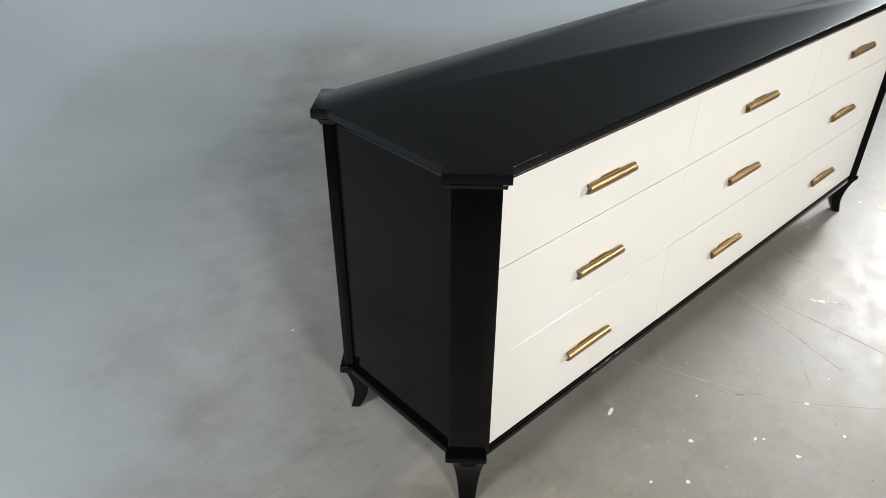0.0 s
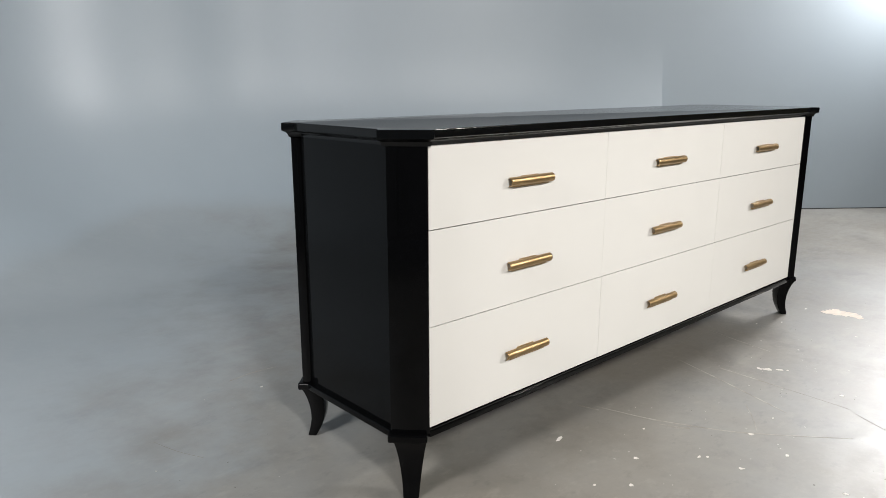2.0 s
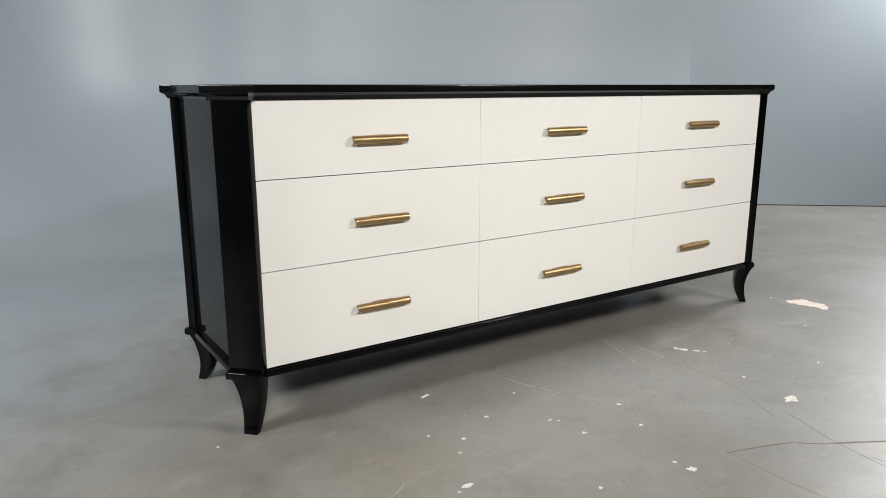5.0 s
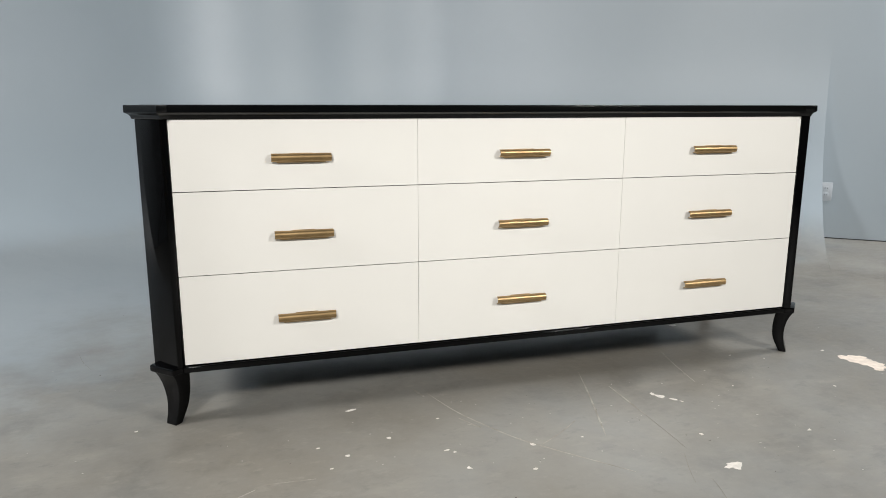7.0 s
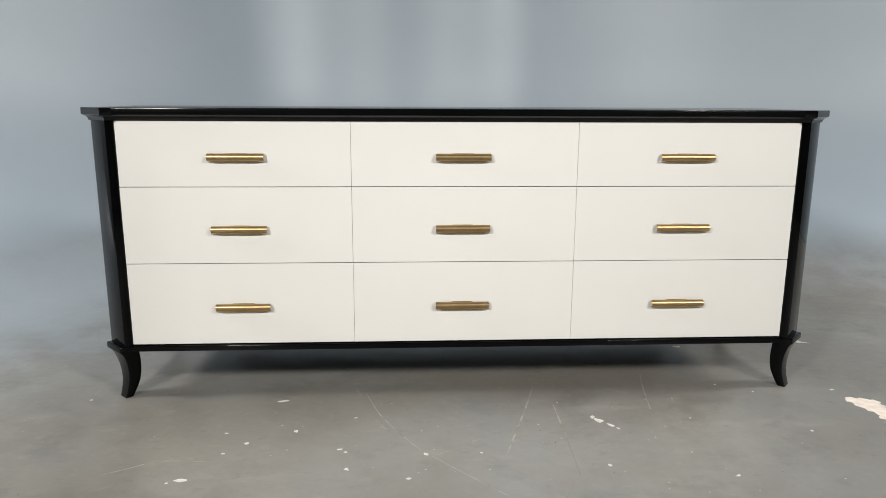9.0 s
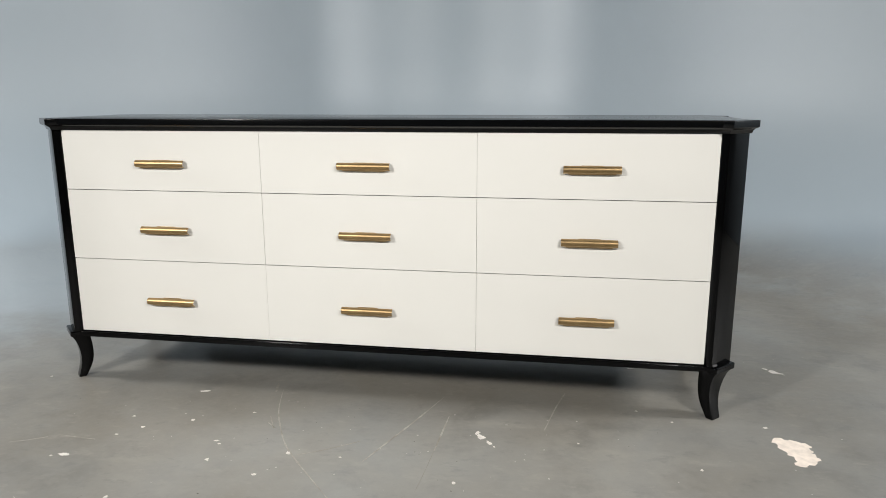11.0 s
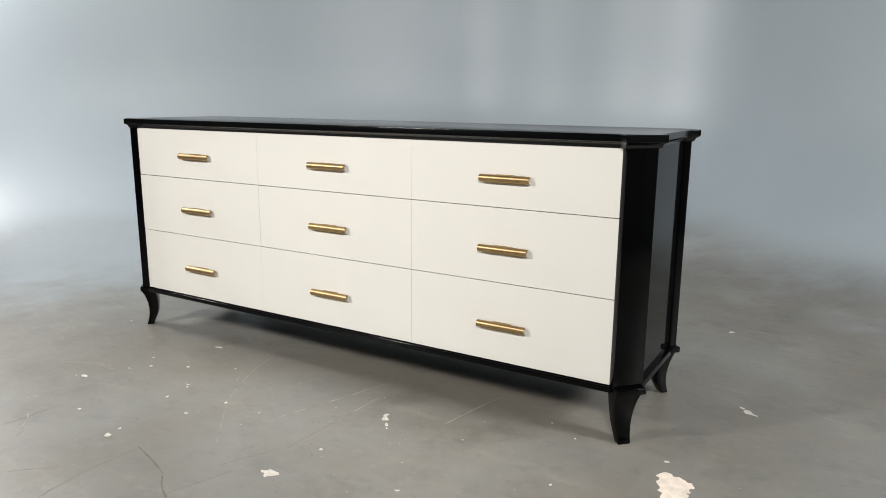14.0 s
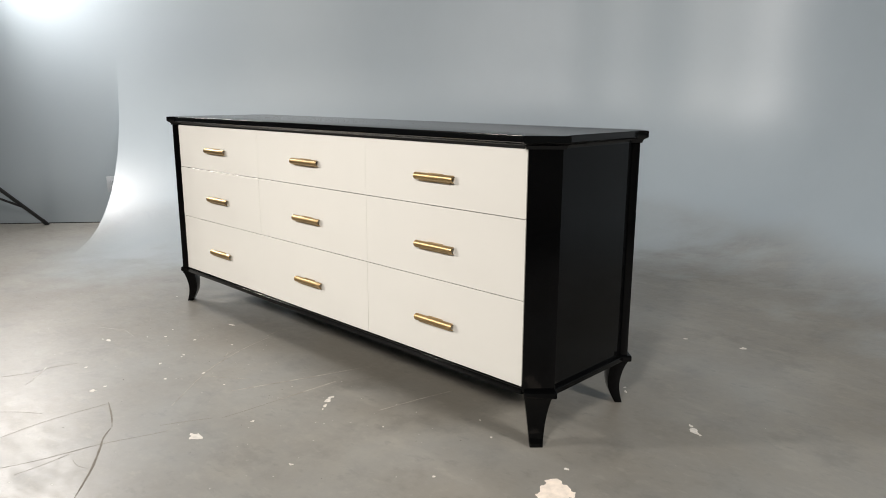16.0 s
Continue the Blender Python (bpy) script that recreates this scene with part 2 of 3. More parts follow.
def cyclorama():
    """Coved backdrop: a quarter-round fillet along both walls, ball-shaped in the corner, the upright corner rounded to the ceiling."""
    end_u, end_v, lip = 3.97, 4.56, 0.0015
    steps, turns = 36, 24
    # profile: distance from the wall and height
    # the bend eases in from the wall and out to the floor
    bend = [min(1.0, (k + 0.5) / steps / 0.3, (1 - (k + 0.5) / steps) / 0.3) for k in range(steps)]
    heading, d, drop, walk_down = 0.0, 0.0, 0.0, [(0.0, 0.0)]
    for b in bend:
        turn = math.pi / 2 * b / sum(bend)
        d, drop, heading = d + math.sin(heading + turn / 2), drop + math.cos(heading + turn / 2), heading + turn
        walk_down.append((d, drop))
    profile = [(lip + (COVE - lip) * a / d, COVE - COVE * 1.0012 * b / drop) for a, b in walk_down]
    bm = bmesh.new()

    def ring(kind, k):
        pts = []
        for d, z in profile:
            if kind == "v":
                p = room(d, end_v + (BEND - end_v) * k, z)
            elif kind == "u":
                p = room(BEND + (end_u - BEND) * k, d, z)
            else:
                a = math.pi / 2 * k
                p = room(BEND - (BEND - d) * math.cos(a), BEND - (BEND - d) * math.sin(a), z)
            pts.append(bm.verts.new(p))
        return pts

    rings = [ring("v", k / 10) for k in range(10)] + [ring("c", k / turns) for k in range(turns + 1)] + [ring("u", k / 10) for k in range(1, 11)]
    for a, b in zip(rings, rings[1:]):
        for i in range(len(profile) - 1):
            bm.faces.new((a[i], a[i + 1], b[i + 1], b[i]))
    # upright rounded corner above the ball
    low = [bm.verts.new(room(-0.004, BEND + 0.4, COVE)), *(r_[0] for r_ in rings[10:11 + turns]), bm.verts.new(room(BEND + 0.4, -0.004, COVE))]
    high = [bm.verts.new((v.co.x, v.co.y, ROOM_H)) for v in low]
    for i in range(len(low) - 1):
        bm.faces.new((low[i], low[i + 1], high[i + 1], high[i]))
    # the two cut ends, filled back to wall and floor
    for r_, u, v in ((rings[0], 0.001, end_v), (rings[-1], end_u, 0.001)):
        heel = bm.verts.new(room(u, v, 0.001))
        bm.faces.new([*(bm.verts.new(w.co) for w in r_), heel])
    return bm


# a thin dark strip along the joint where the bare walls meet the floor
JOINT = material("dark_joint_strip", (0.035, 0.036, 0.038), rough=0.7, bump=0.0)
structure("trim_east", slab([room(3.98, 0.0), room(ROOM_U - 0.2, 0.0), room(ROOM_U - 0.2, 0.003), room(3.98, 0.003)], 0, 0.006), JOINT, "thin dark joint between wall and floor")
structure("trim_west", slab([room(0.0, 4.57), room(0.003, 4.57), room(0.003, ROOM_V - 0.2), room(0.0, ROOM_V - 0.2)], 0, 0.006), JOINT, "thin dark joint between wall and floor")

structure("cyclorama", cyclorama(), STUDIO, "seamless blue-grey coved studio backdrop curving from wall to floor", smooth=True)

# ---- dresser ----
BACK = 0.455


def mirrored(points, sx, sy):
    """A plan given for the front corner at low x, carried to another corner."""
    return [(x if sx < 0 else -x, y if sy < 0 else BACK - y) for x, y in points]


CORNERS = [(-1, -1), (1, -1), (1, 1), (-1, 1)]
dresser = tagged(new("dresser"), "black lacquered nine-drawer dresser with cream drawer fronts and brass pulls", "dresser")


def canted_plan(front, side, a, b, block):
    """Half of an eight-sided plan with blocks standing proud at the canted corners. a: where the front ends, b: where the side begins."""
    k = block * 0.7071
    corner = [(-a, front), (-a - k, front - k), (-side - k, b - k), (-side, b)]
    plan = []
    for n, (sx, sy) in enumerate(CORNERS):
        pts = mirrored(corner, sx, sy)
        plan += pts[::-1] if n % 2 == 0 else pts
    return plan


def slab_top():
    layers = [(0.797, 0.016), (0.803, 0.0145), (0.808, 0.010), (0.8105, 0.0045), (0.8115, 0.002), (0.8135, 0.0), (0.8285, 0.0), (0.8300, 0.0004), (0.8307, 0.0011), (0.831, 0.0022)]
    rings = []
    for z, i in layers:
        plan = canted_plan(-0.019 + i, 1.028 - i, 0.9465 - 0.35 * i, 0.062 + 0.35 * i, 0.0311)
        rings.append([(x, y, z) for x, y in plan])
    return loft(rings)


part("top", slab_top(), LIT_BLACK, dresser, "glossy black overhanging top with canted corners")

POST = [(-0.9505, -0.003), (-0.966, -0.0185), (-1.027, 0.0425), (-1.0115, 0.058), (-0.985, 0.047), (-0.9505, 0.03)]
for sx, sy in CORNERS:
    part("corner_post", soften(prism(mirrored(POST, sx, sy), 0.1625, 0.797), 0.0010, 3), BLACK, dresser)
for s in (-1, 1):
    part("side_panel", box(*sorted((s * 1.009, s * 0.990)), 0.05, BACK - 0.05, 0.16, 0.797), BLACK, dresser)
part("back_panel", box(-0.96, 0.96, BACK - 0.02, BACK - 0.008, 0.16, 0.797), BLACK, dresser)
# unseen board, added to block light and darken the floor under the dresser
part("unseen_shade_board", box(-0.76, 0.76, BACK - 0.035, BACK - 0.02, 0.045, 0.1455), BLACK, dresser)
part("carcass", box(-0.952, 0.952, 0.022, BACK - 0.021, 0.150, 0.796), INSIDE_SHADE, dresser)


def rail(x0, x1, y0, y1):
    return soften(box(x0, x1, y0, y1, 0.146, 0.1625), 0.0026, 4)


part("base_rail", rail(-0.955, 0.955, -0.008, 0.05), BLACK, dresser)
part("base_rail", rail(-0.955, 0.955, BACK - 0.05, BACK + 0.008), BLACK, dresser)
for s in (-1, 1):
    part("base_rail", rail(*sorted((s * 1.021, s * 0.96)), 0.05, BACK - 0.05), BLACK, dresser)

COLLAR = [(-0.94, 0.03), (-0.94, -0.004), (-0.9575, -0.004), (-0.978, -0.0245), (-1.0405, 0.038), (-1.02, 0.0585), (-1.015, 0.066), (-0.985, 0.066)]
for sx, sy in CORNERS:
    part("collar", soften(prism(mirrored(COLLAR, sx, sy), 0.1445, 0.1635), 0.0042, 5), BLACK, dresser)


def sabre_leg(sx, sy):
    """A canted leg that sweeps in under the collar and out again to a small foot."""
    face = Vector((-0.9965, 0.012))
    out, along = Vector((-0.7071, -0.7071)), Vector((0.7071, -0.7071))
    rows = [(0.146, 0.009, -0.043, 0.0370), (0.13, 0.0, -0.045, 0.0340), (0.11, -0.007, -0.048, 0.0306), (0.09, -0.011, -0.0495, 0.0275), (0.07, -0.013, -0.049, 0.0247),
            (0.05, -0.0125, -0.046, 0.0223), (0.03, -0.009, -0.0385, 0.0201), (0.012, -0.004, -0.029, 0.0186), (0.0, -0.0005, -0.0225, 0.0178)]
    rings = []
    for z, a, b, w in rows:
        pts = [face + out * a + along * w, face + out * a - along * w, face + out * b - along * w, face + out * b + along * w]
        rings.append([(x, y, z) for x, y in mirrored([tuple(p) for p in pts], sx, sy)])
    return soften(loft(rings), 0.002, 4, 40)


for sx, sy in CORNERS:
    part("leg", sabre_leg(sx, sy), BLACK, dresser, "curved black sabre leg")


def pull():
    """A hollow half-round bar 15 cm long, open above, on a shorter flange below and a mounting plate behind."""
    half, r, wall = 0.0765, 0.0108, 0.0016
    turns = [math.pi * k / 20 for k in range(21)]
    outer = [(-0.0055 - 0.0112 * math.sin(a), r * math.cos(a)) for a in turns]
    inner = [(-0.0055 - (0.0112 - wall) * math.sin(a), (r - wall) * math.cos(a)) for a in turns[::-1]]
    bm = loft([[(x, y, z) for y, z in outer + inner] for x in (-half, half)])
    flange = [(-0.0085, -0.0128), (0.0, -0.0128), (0.0, -0.0085), (-0.0085, -0.0085)]
    loft([[(x, y, z) for y, z in flange] for x in (-0.0625, 0.0625)], bm)
    plate = [(-0.031, -0.0086), (0.031, -0.0086), (0.031, 0.0092), (0.028, 0.0114), (-0.028, 0.0114), (-0.031, 0.0092)]
    loft([[(x, y, z) for x, z in plate] for y in (-0.0032, 0.0)], bm)
    return bm


COLUMNS = [(-0.9492, -0.3194), (-0.3186, 0.3136), (0.3144, 0.9492)]
ROWS_Z = [(0.6183, 0.7962), (0.4025, 0.6165), (0.1655, 0.4007)]
PULL_X = [-0.631, -0.008, 0.625]
PULL_Z = [0.699, 0.4985, 0.2735]
pull_mesh = None
for (z0, z1), pz in zip(ROWS_Z, PULL_Z):
    for (x0, x1), px in zip(COLUMNS, PULL_X):
        jog = random.uniform(-0.0006, 0.0006)
        drawer = part("drawer", soften(box(x0, x1, jog, 0.021, z0, z1), 0.0003, 1), CREAM, dresser, "cream satin drawer front")
        # backs and undersides coloured dark, so the gaps between drawers look shaded
        drawer.data.materials.append(INSIDE_SHADE)
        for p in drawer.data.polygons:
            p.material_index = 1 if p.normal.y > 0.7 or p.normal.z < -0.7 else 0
        if pull_mesh is None:
            handle = part("handle", pull(), BRASS, drawer, "brushed brass bar pull")
            pull_mesh = handle.data
        else:
            handle = tagged(new("handle", pull_mesh), "brushed brass bar pull")
            handle.parent = drawer
        handle.location = (px, jog, pz)


# ---- wall sockets ----
def wall_outlet(along_u, s, z):
    """A white duplex outlet plate screwed to a wall, at s metres from the corner."""
    thing = tagged(new("wall_outlet"), "white plastic duplex power outlet low on the blue-grey wall", "outlet", "wall outlets")
    out = WALL_V if along_u else WALL_U
    side = WALL_U if along_u else WALL_V
    side = side if side.cross(out).z > 0 else -side
    base = room(s, 0.0, z) if along_u else room(0.0, s, z)
    thing.matrix_world = Matrix((( side.x, -out.x, 0, base.x), (side.y, -out.y, 0, base.y), (0, 0, 1, base.z), (0, 0, 0, 1)))
    part("cover_plate", soften(box(-0.035, 0.035, -0.006, 0.0, -0.0575, 0.0575), 0.002, 2), PLASTIC, thing)
    for dz in (-0.02, 0.02):
        face = part("socket", soften(box(-0.016, 0.016, -0.0075, -0.0055, dz - 0.0135, dz + 0.0135), 0.0015, 2), PLASTIC, thing)
        for dx in (-0.0065, 0.0065):
            part("slot", box(dx - 0.0012, dx + 0.0012, -0.0082, -0.0078, dz - 0.003, dz + 0.006), BLACKMETAL, face)
    return thing


wall_outlet(True, 4.02, 0.295)
wall_outlet(False, 4.665, 0.28)


# ---- light stand with softbox ----
def tube(points, radius, bm=None, sides=10):
    """A round bar through the points."""
    bm = bm or bmesh.new()
    pts = [Vector(p) for p in points]
    rings = []
    for i, p in enumerate(pts):
        d = (pts[min(i + 1, len(pts) - 1)] - pts[max(i - 1, 0)]).normalized()
        a = d.orthogonal().normalized()
        b = d.cross(a)
        rings.append([p + (a * math.cos(t) + b * math.sin(t)) * radius for t in (2 * math.pi * k / sides for k in range(sides))])
    return loft(rings, bm)


stand = tagged(new("light_stand"), "black folding light stand with splayed legs near the wall", "light stand")
stand.location = (-3.30, -0.445, 0.0)
part("pole", tube([(0, 0, 0.09), (0, 0, 1.0)], 0.014), BLACKMETAL, stand)
part("pole", tube([(0, 0, 1.0), (0, 0, 1.82)], 0.011), BLACKMETAL, stand)
part("arm", tube([(0, 0, 1.80), (0.0, 0.03, 1.88), (-0.02, 0.06, 1.97)], 0.010), BLACKMETAL, stand)
part("collar", tube([(0, 0, 0.56), (0, 0, 0.63)], 0.024), BLACKMETAL, stand)
part("collar", tube([(0, 0, 0.98), (0, 0, 1.03)], 0.02), BLACKMETAL, stand)
for k in range(3):
    a = math.atan2(0.62, -0.22) + k * 2 * math.pi / 3
    tip = Vector((math.cos(a), math.sin(a), 0))
    leg = part("leg", tube([tip * 0.02 + Vector((0, 0, 0.60)), tip * 0.66 + Vector((0, 0, 0.012))], 0.013), BLACKMETAL, stand)
    part("rubber_foot", tube([tip * 0.635 + Vector((0, 0, 0.035)), tip * 0.668 + Vector((0, 0, 0.0))], 0.015), BLACKMETAL, leg)
    part("brace", tube([tip * 0.015 + Vector((0, 0, 0.395)), tip * 0.52 + Vector((0, 0, 0.143))], 0.008), BLACKMETAL, stand)


def softbox_shell():
    """A shallow open box of fabric, narrow at the lamp and wide at the mouth, facing -y."""
    bm = bmesh.new()
    rings = []
    for y, h in ((0.26, 0.05), (0.20, 0.10), (-0.05, 0.315), (-0.09, 0.33), (-0.09, 0.32), (-0.05, 0.305), (0.18, 0.09)):
        rings.append([(-h, y, -h), (h, y, -h), (h, y, h), (-h, y, h)])
    return loft(rings, bm)


softbox = tagged(new("softbox"), "square black fabric softbox on the light stand", "softbox")
aim = WALL_V * -1.0 + WALL_U * 0.35
softbox.matrix_world = Matrix.Translation(room(0.38, 5.55, 2.08)) @ Matrix.Rotation(math.atan2(aim.x, -aim.y), 4, "Z")
part("shell", softbox_shell(), BLACKMETAL, softbox)
part("bracket", tube([(0, 0.15, 0), (0, 0.30, -0.02), (0, 0.34, -0.12)], 0.012), BLACKMETAL, softbox)


# ---- paint spots, bare patches and scratches on the floor ----
rng = random.Random(4)


def blob(rng, a, b, points=18, rough=0.35):
    ring = []
    phase = rng.uniform(0, 9)
    for k in range(points):
        t = 2 * math.pi * k / points
        r = 1 + rough * (noise.noise((math.cos(t) * 1.3 + phase, math.sin(t) * 1.3, phase)) * 1.6 + rng.uniform(-0.35, 0.35))
        ring.append((a * r * math.cos(t), b * r * math.sin(t)))
    return ring


def ragged(outline, amount, times=2):
    """The outline with broken, uneven edges."""
    for k in range(times):
        ring = []
        for (x0, y0), (x1, y1) in zip(outline, outline[1:] + outline[:1]):
            nx, ny, w = y0 - y1, x1 - x0, rng.uniform(-amount, amount) / (k + 1)
            ring += [(x0, y0), ((x0 + x1) / 2 + nx * w, (y0 + y1) / 2 + ny * w)]
        outline = ring
    return outline


def floor_mark(name, outline, mat, x, y, turn, label, high=0.0008):
    mark = part(name, prism(outline, -0.002, high), mat, floor, label)
    mark.matrix_world = pose(x, y, 0, 0, 0, turn)
    return mark


# place, half length, half width, heading
SPOTS_NEAR = [
    (-0.689, -0.466, 0.015, 0.010, 12), (-0.717, -0.476, 0.005, 0.003, 20), (-0.527, -0.037, 0.020, 0.005, 14), (-0.577, -0.292, 0.007, 0.005, 10),
    (-0.461, -0.229, 0.006, 0.008, 0), (-0.337, -0.333, 0.007, 0.004, 10), (-0.322, -0.348, 0.005, 0.004, 0), (-0.313, -0.432, 0.006, 0.007, 20),
    (-0.167, -0.480, 0.006, 0.005, 10), (-0.309, -0.156, 0.004, 0.004, 0), (-0.640, -0.234, 0.005, 0.004, 0), (-0.623, -0.343, 0.005, 0.003, 0),
    (-0.459, -0.628, 0.007, 0.005, 30), (-0.236, -0.688, 0.013, 0.014, 20), (-0.244, -0.645, 0.006, 0.006, 0), (-0.124, -0.367, 0.005, 0.010, 40),
]
SPOTS_FAR = [
    (0.014, -0.366, 0.004, 0.003, 0), (0.317, -0.441, 0.007, 0.006, 20), (0.603, -0.502, 0.009, 0.005, 20), (0.905, -0.286, 0.004, 0.005, 0),
    (0.779, 0.030, 0.004, 0.004, 0), (1.233, 0.429, 0.011, 0.005, -40), (1.120, -0.023, 0.010, 0.006, 25), (0.611, -0.196, 0.003, 0.003, 0),
    (0.871, -0.028, 0.004, 0.004, 0), (0.876, 1.125, 0.009, 0.007, 45), (1.079, 1.177, 0.016, 0.012, 45), (0.973, 0.513, 0.011, 0.005, -40),
    (0.955, 0.540, 0.006, 0.005, 45), (-0.949, 0.801, 0.005, 0.004, 0), (-1.08, -0.006, 0.005, 0.004, 0), (0.791, 0.371, 0.016, 0.012, 0),
]
for x, y, a, b, turn in SPOTS_NEAR + SPOTS_FAR:
    floor_mark("paint_spot", blob(rng, a * 0.82, b * 0.72, 16, 0.5), SPOT, x, y, turn, "dried white paint spot")
# larger flakes with a shape of their own
floor_mark("paint_spot", ragged([(-0.030, -0.004), (-0.012, 0.012), (0.018, 0.010), (0.026, 0.002), (0.012, -0.012), (0.002, -0.024), (-0.010, -0.010)], 0.3), SPOT, 0.289, -0.599, 0, "broad dried white paint flake")
floor_mark("paint_spot", ragged([(-0.024, 0.010), (-0.006, 0.012), (0.020, 0.000), (0.026, -0.012), (0.000, -0.010), (-0.022, -0.004)], 0.3), SPOT, 1.262, 0.402, -18, "dried white paint flake")
for dx, dy, a, b, turn in ((-0.004, 0.026, 0.010, 0.005, 70), (0.006, 0.004, 0.020, 0.007, -50), (0.030, -0.026, 0.011, 0.0035, -48), (0.046, -0.046, 0.004, 0.002, -40)):
    floor_mark("paint_spot", blob(rng, a, b, 16, 0.55), SPOT, 0.348 + dx, -0.203 + dy, turn, "streaked dried white paint spot")
patch = [(-0.046, 0.030), (-0.036, 0.052), (-0.020, 0.060), (-0.010, 0.052), (0.006, 0.054), (0.020, 0.046), (0.040, 0.040), (0.050, 0.022), (0.040, 0.012), (0.046, -0.004), (0.034, -0.014),
         (0.044, -0.036), (0.050, -0.052), (0.034, -0.070), (0.014, -0.078), (-0.012, -0.090), (-0.020, -0.074), (-0.012, -0.058), (-0.026, -0.034), (-0.022, -0.018), (-0.038, 0.004), (-0.034, 0.016)]
floor_mark("bare_patch", ragged(patch, 0.35), PATCH, 1.158, -0.138, 0, "bare beige patch where floor paint has peeled", 0.0006)


def streak(name, points, width, mat, label):
    """A thin tapering line over the floor."""
    pts = [Vector((x, y, 0)) for x, y in points]
    fine = []
    for i in range(len(pts) - 1):
        a, b, c, d = pts[max(i - 1, 0)], pts[i], pts[i + 1], pts[min(i + 2, len(pts) - 1)]
        for k in range(6):
            t = k / 6
            fine.append(0.5 * (2 * b + (c - a) * t + (2 * a - 5 * b + 4 * c - d) * t * t + (3 * b - a - 3 * c + d) * t ** 3))
    fine.append(pts[-1])
    left, right = [], []
    for i, p in enumerate(fine):
        d = (fine[min(i + 1, len(fine) - 1)] - fine[max(i - 1, 0)]).normalized()
        n = Vector((-d.y, d.x, 0)) * width * (0.25 + 0.75 * math.sin(math.pi * (i + 0.5) / len(fine)) ** 0.5) * rng.uniform(0.5, 1.1)
        left.append((p + n).to_2d())
        right.append((p - n).to_2d())
    bm = bmesh.new()
    outline = left + right[::-1]
    high = [bm.verts.new((*q, 0.0005)) for q in outline]
    low = [bm.verts.new((*q, -0.001)) for q in outline]
    n, total = len(fine), len(outline)
    for i in range(n - 1):
        bm.faces.new((high[i], high[total - 1 - i], high[total - 2 - i], high[i + 1]))
    for i in range(total):
        bm.faces.new((low[i], low[(i + 1) % total], high[(i + 1) % total], high[i]))
    return part(name, bm, mat, floor, label)


# pale scratches: the line and its half width
PALE = [
    ([(-0.29, 0.015), (-0.25, -0.12), (-0.208, -0.215), (-0.148, -0.325), (-0.083, -0.408), (-0.022, -0.478), (0.05, -0.56)], 0.0026),
    ([(-0.098, -0.372), (-0.033, -0.332), (0.043, -0.274)], 0.0016), ([(-0.244, -0.21), (-0.213, -0.237)], 0.0026), ([(-0.877, -0.43), (-0.836, -0.41), (-0.797, -0.386)], 0.002),
    ([(-0.775, -0.37), (-0.737, -0.373), (-0.663, -0.378)], 0.0018), ([(0.215, 0.039), (0.164, -0.122), (0.12, -0.25), (0.076, -0.378)], 0.0028), ([(0.25, -0.089), (0.247, -0.19), (0.243, -0.297)], 0.0024),
    ([(0.576, 0.125), (0.55, 0.02), (0.52, -0.136)], 0.0026), ([(-0.324, 0.06), (-0.306, -0.004)], 0.004), ([(-0.254, -0.17), (-0.216, -0.242)], 0.0024),
    ([(-1.003, 0.909), (-0.921, 0.922), (-0.832, 0.915)], 0.0024), ([(-0.557, -0.725), (-0.52, -0.75), (-0.483, -0.788)], 0.003),
]
for points, width in PALE:
    streak("scratch", points, width, SCRATCH, "pale scratch in the floor paint")
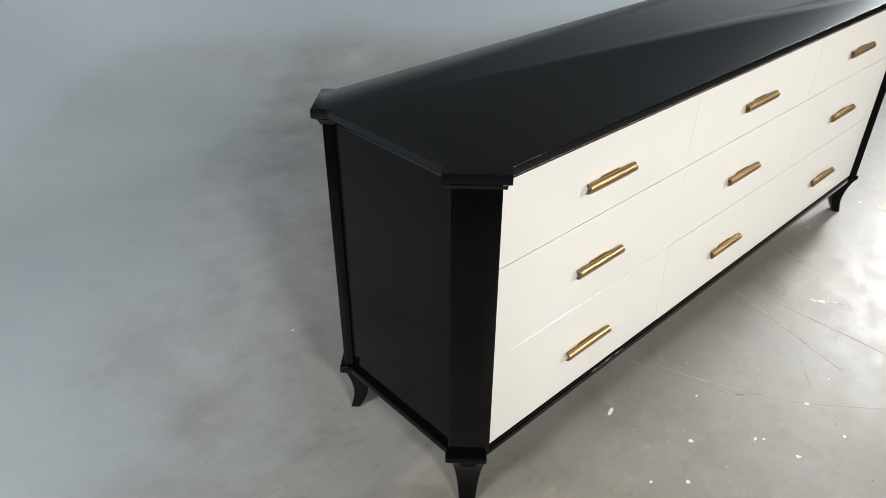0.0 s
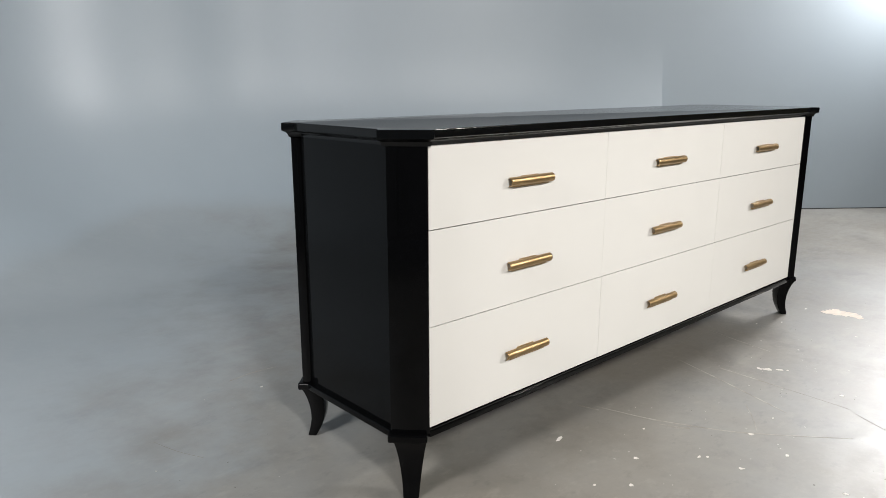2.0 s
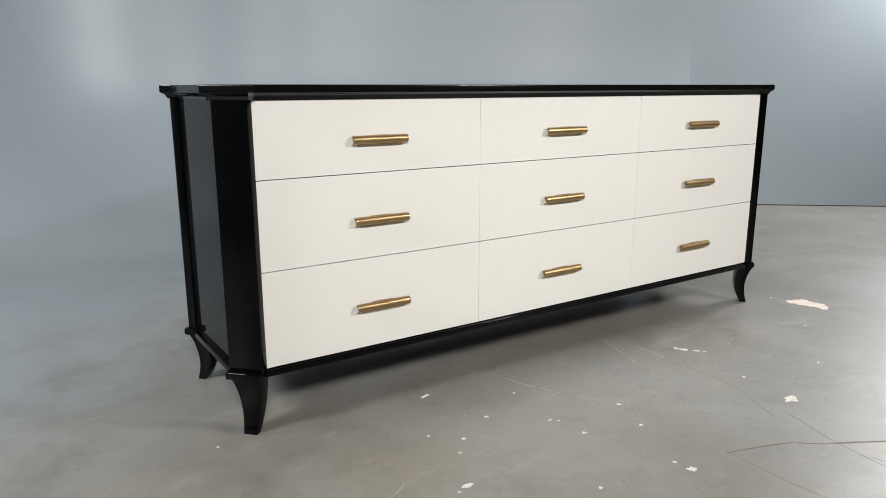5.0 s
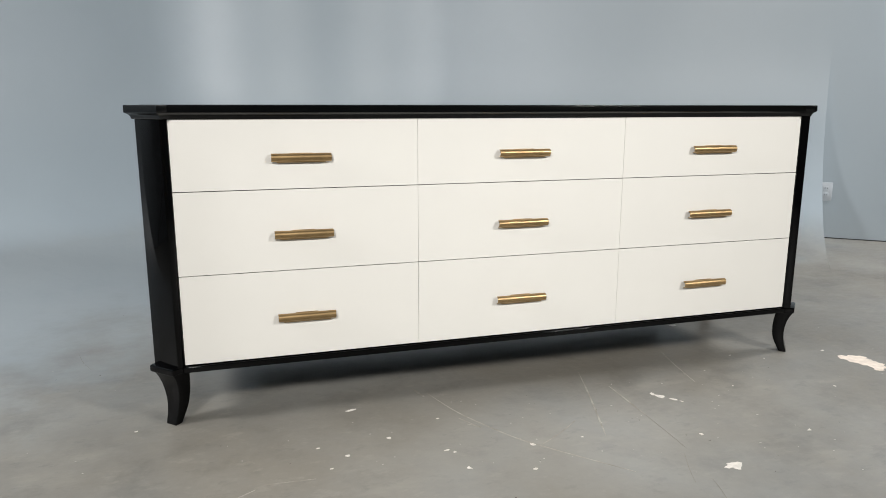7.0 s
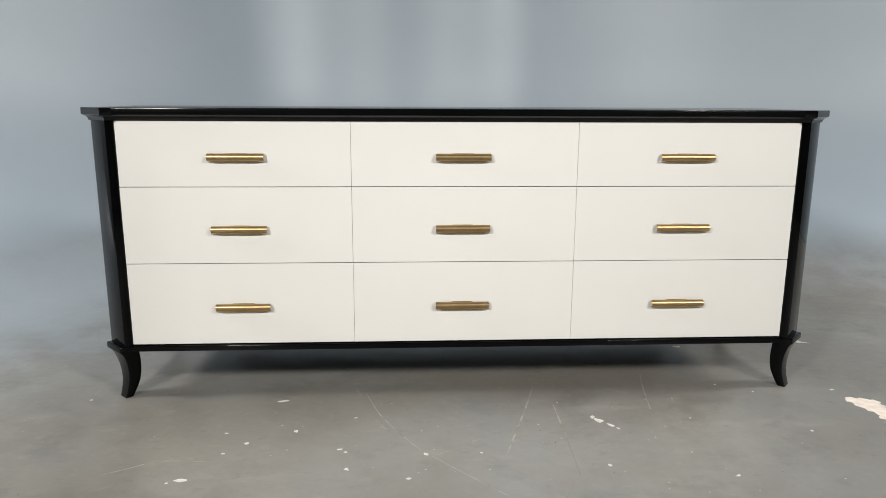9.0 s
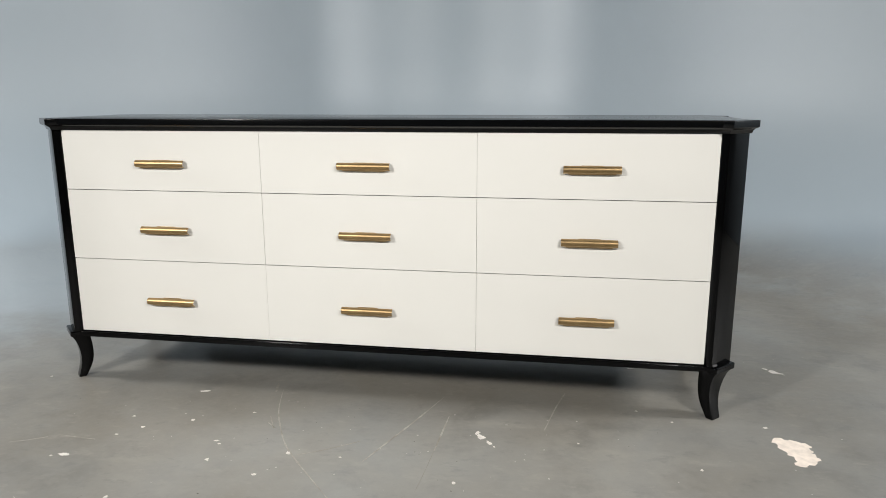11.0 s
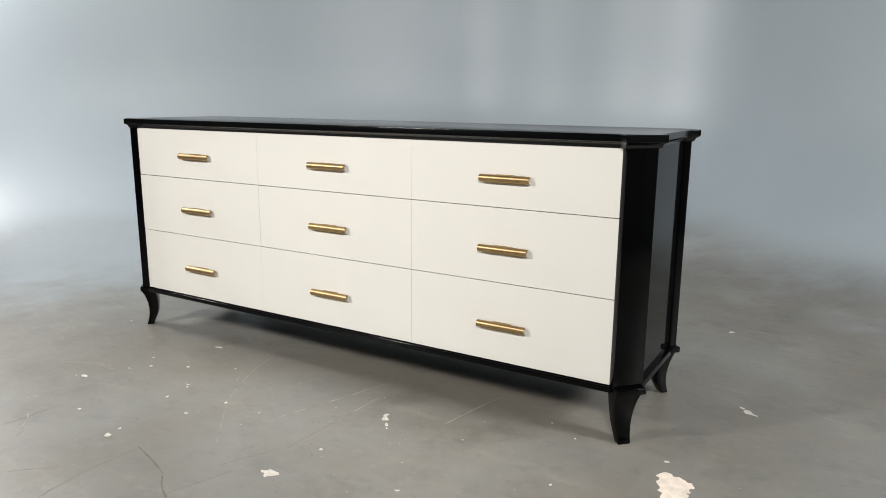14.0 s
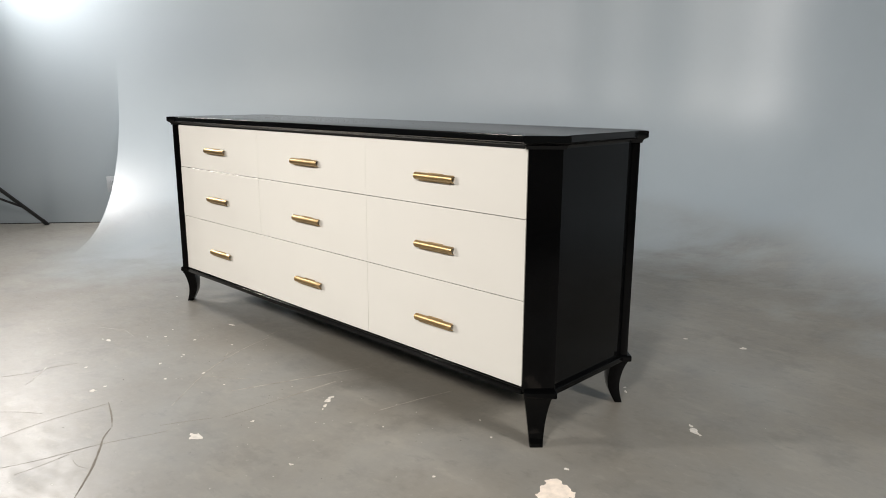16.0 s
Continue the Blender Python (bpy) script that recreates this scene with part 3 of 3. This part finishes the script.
# dark cracks: the line and its half width
DARK = [
    ([(-0.113, -0.684), (-0.05, -0.702), (0.004, -0.719), (0.065, -0.742)], 0.0026), ([(0.071, -0.748), (0.113, -0.783), (0.165, -0.811), (0.252, -0.861), (0.321, -0.908), (0.376, -0.948)], 0.003),
    ([(-0.086, -0.984), (-0.103, -0.895), (-0.108, -0.801), (-0.103, -0.691)], 0.0005), ([(0.099, -1.031), (0.124, -0.946), (0.149, -0.80), (0.187, -0.688), (0.2, -0.64)], 0.0006),
    ([(0.16, -1.016), (0.158, -0.956), (0.146, -0.878)], 0.0005), ([(-0.57, -0.863), (-0.54, -0.777), (-0.541, -0.699), (-0.518, -0.631)], 0.0005),
    ([(-0.533, -0.77), (-0.49, -0.784), (-0.466, -0.793), (-0.438, -0.825)], 0.0005), ([(-0.269, -0.938), (-0.23, -0.899), (-0.171, -0.854)], 0.0005),
    ([(0.184, -0.886), (0.225, -0.889), (0.254, -0.876)], 0.0006),
    ([(0.243, -0.30), (0.238, -0.42), (0.233, -0.496)], 0.0005), ([(-1.33, 0.674), (-1.303, 0.584), (-1.267, 0.508)], 0.0005),
    ([(0.214, -0.513), (0.178, -0.583), (0.153, -0.642)], 0.0006),
]
for points, width in DARK:
    streak("crack", points, width, CRACK if width > 0.001 else FAINT, "thin dark crack in the floor")


def flecks(name, count, mat, label, small, large, seed):
    """Many tiny chips and drips of paint, thick near the dresser's front and thinning out."""
    dots = random.Random(seed)
    bm = bmesh.new()
    for _ in range(count):
        x, y = dots.gauss(0.05, 0.75), -0.05 - abs(dots.gauss(0.0, 0.55))
        if dots.random() < 0.2:
            x, y = dots.choice((-1, 1)) * dots.uniform(1.05, 1.7), dots.uniform(-0.6, 1.4)
        a = dots.uniform(small, large) * dots.random() ** 0.6 + small
        b, turn, sides = a * dots.uniform(0.35, 0.9), dots.uniform(0, math.pi), 6
        ring = []
        for k in range(sides):
            t, w = 2 * math.pi * k / sides, dots.uniform(0.65, 1.2)
            p, q = a * w * math.cos(t), b * w * math.sin(t)
            ring.append((x + p * math.cos(turn) - q * math.sin(turn), y + p * math.sin(turn) + q * math.cos(turn)))
        low = [bm.verts.new((px, py, -0.001)) for px, py in ring]
        high = [bm.verts.new((px, py, 0.0005)) for px, py in ring]
        bm.faces.new(high)
        for k in range(sides):
            bm.faces.new((low[k], low[(k + 1) % sides], high[(k + 1) % sides], high[k]))
    return tagged(link_mesh(name, bm, mat, floor), label, kind="stuff")


DRIP = material("grey_paint_fleck", (0.52, 0.505, 0.47), rough=0.55, vary=0.3, scale=40, bump=0.0)
CHIP = material("dark_paint_chip", (0.13, 0.122, 0.108), rough=0.6, vary=0.3, scale=40, bump=0.0)
flecks("paint_flecks", 130, DRIP, "tiny pale paint flecks on the floor", 0.0010, 0.0028, 7)
flecks("paint_chips", 60, CHIP, "tiny dark chips in the floor paint", 0.0008, 0.0020, 9)
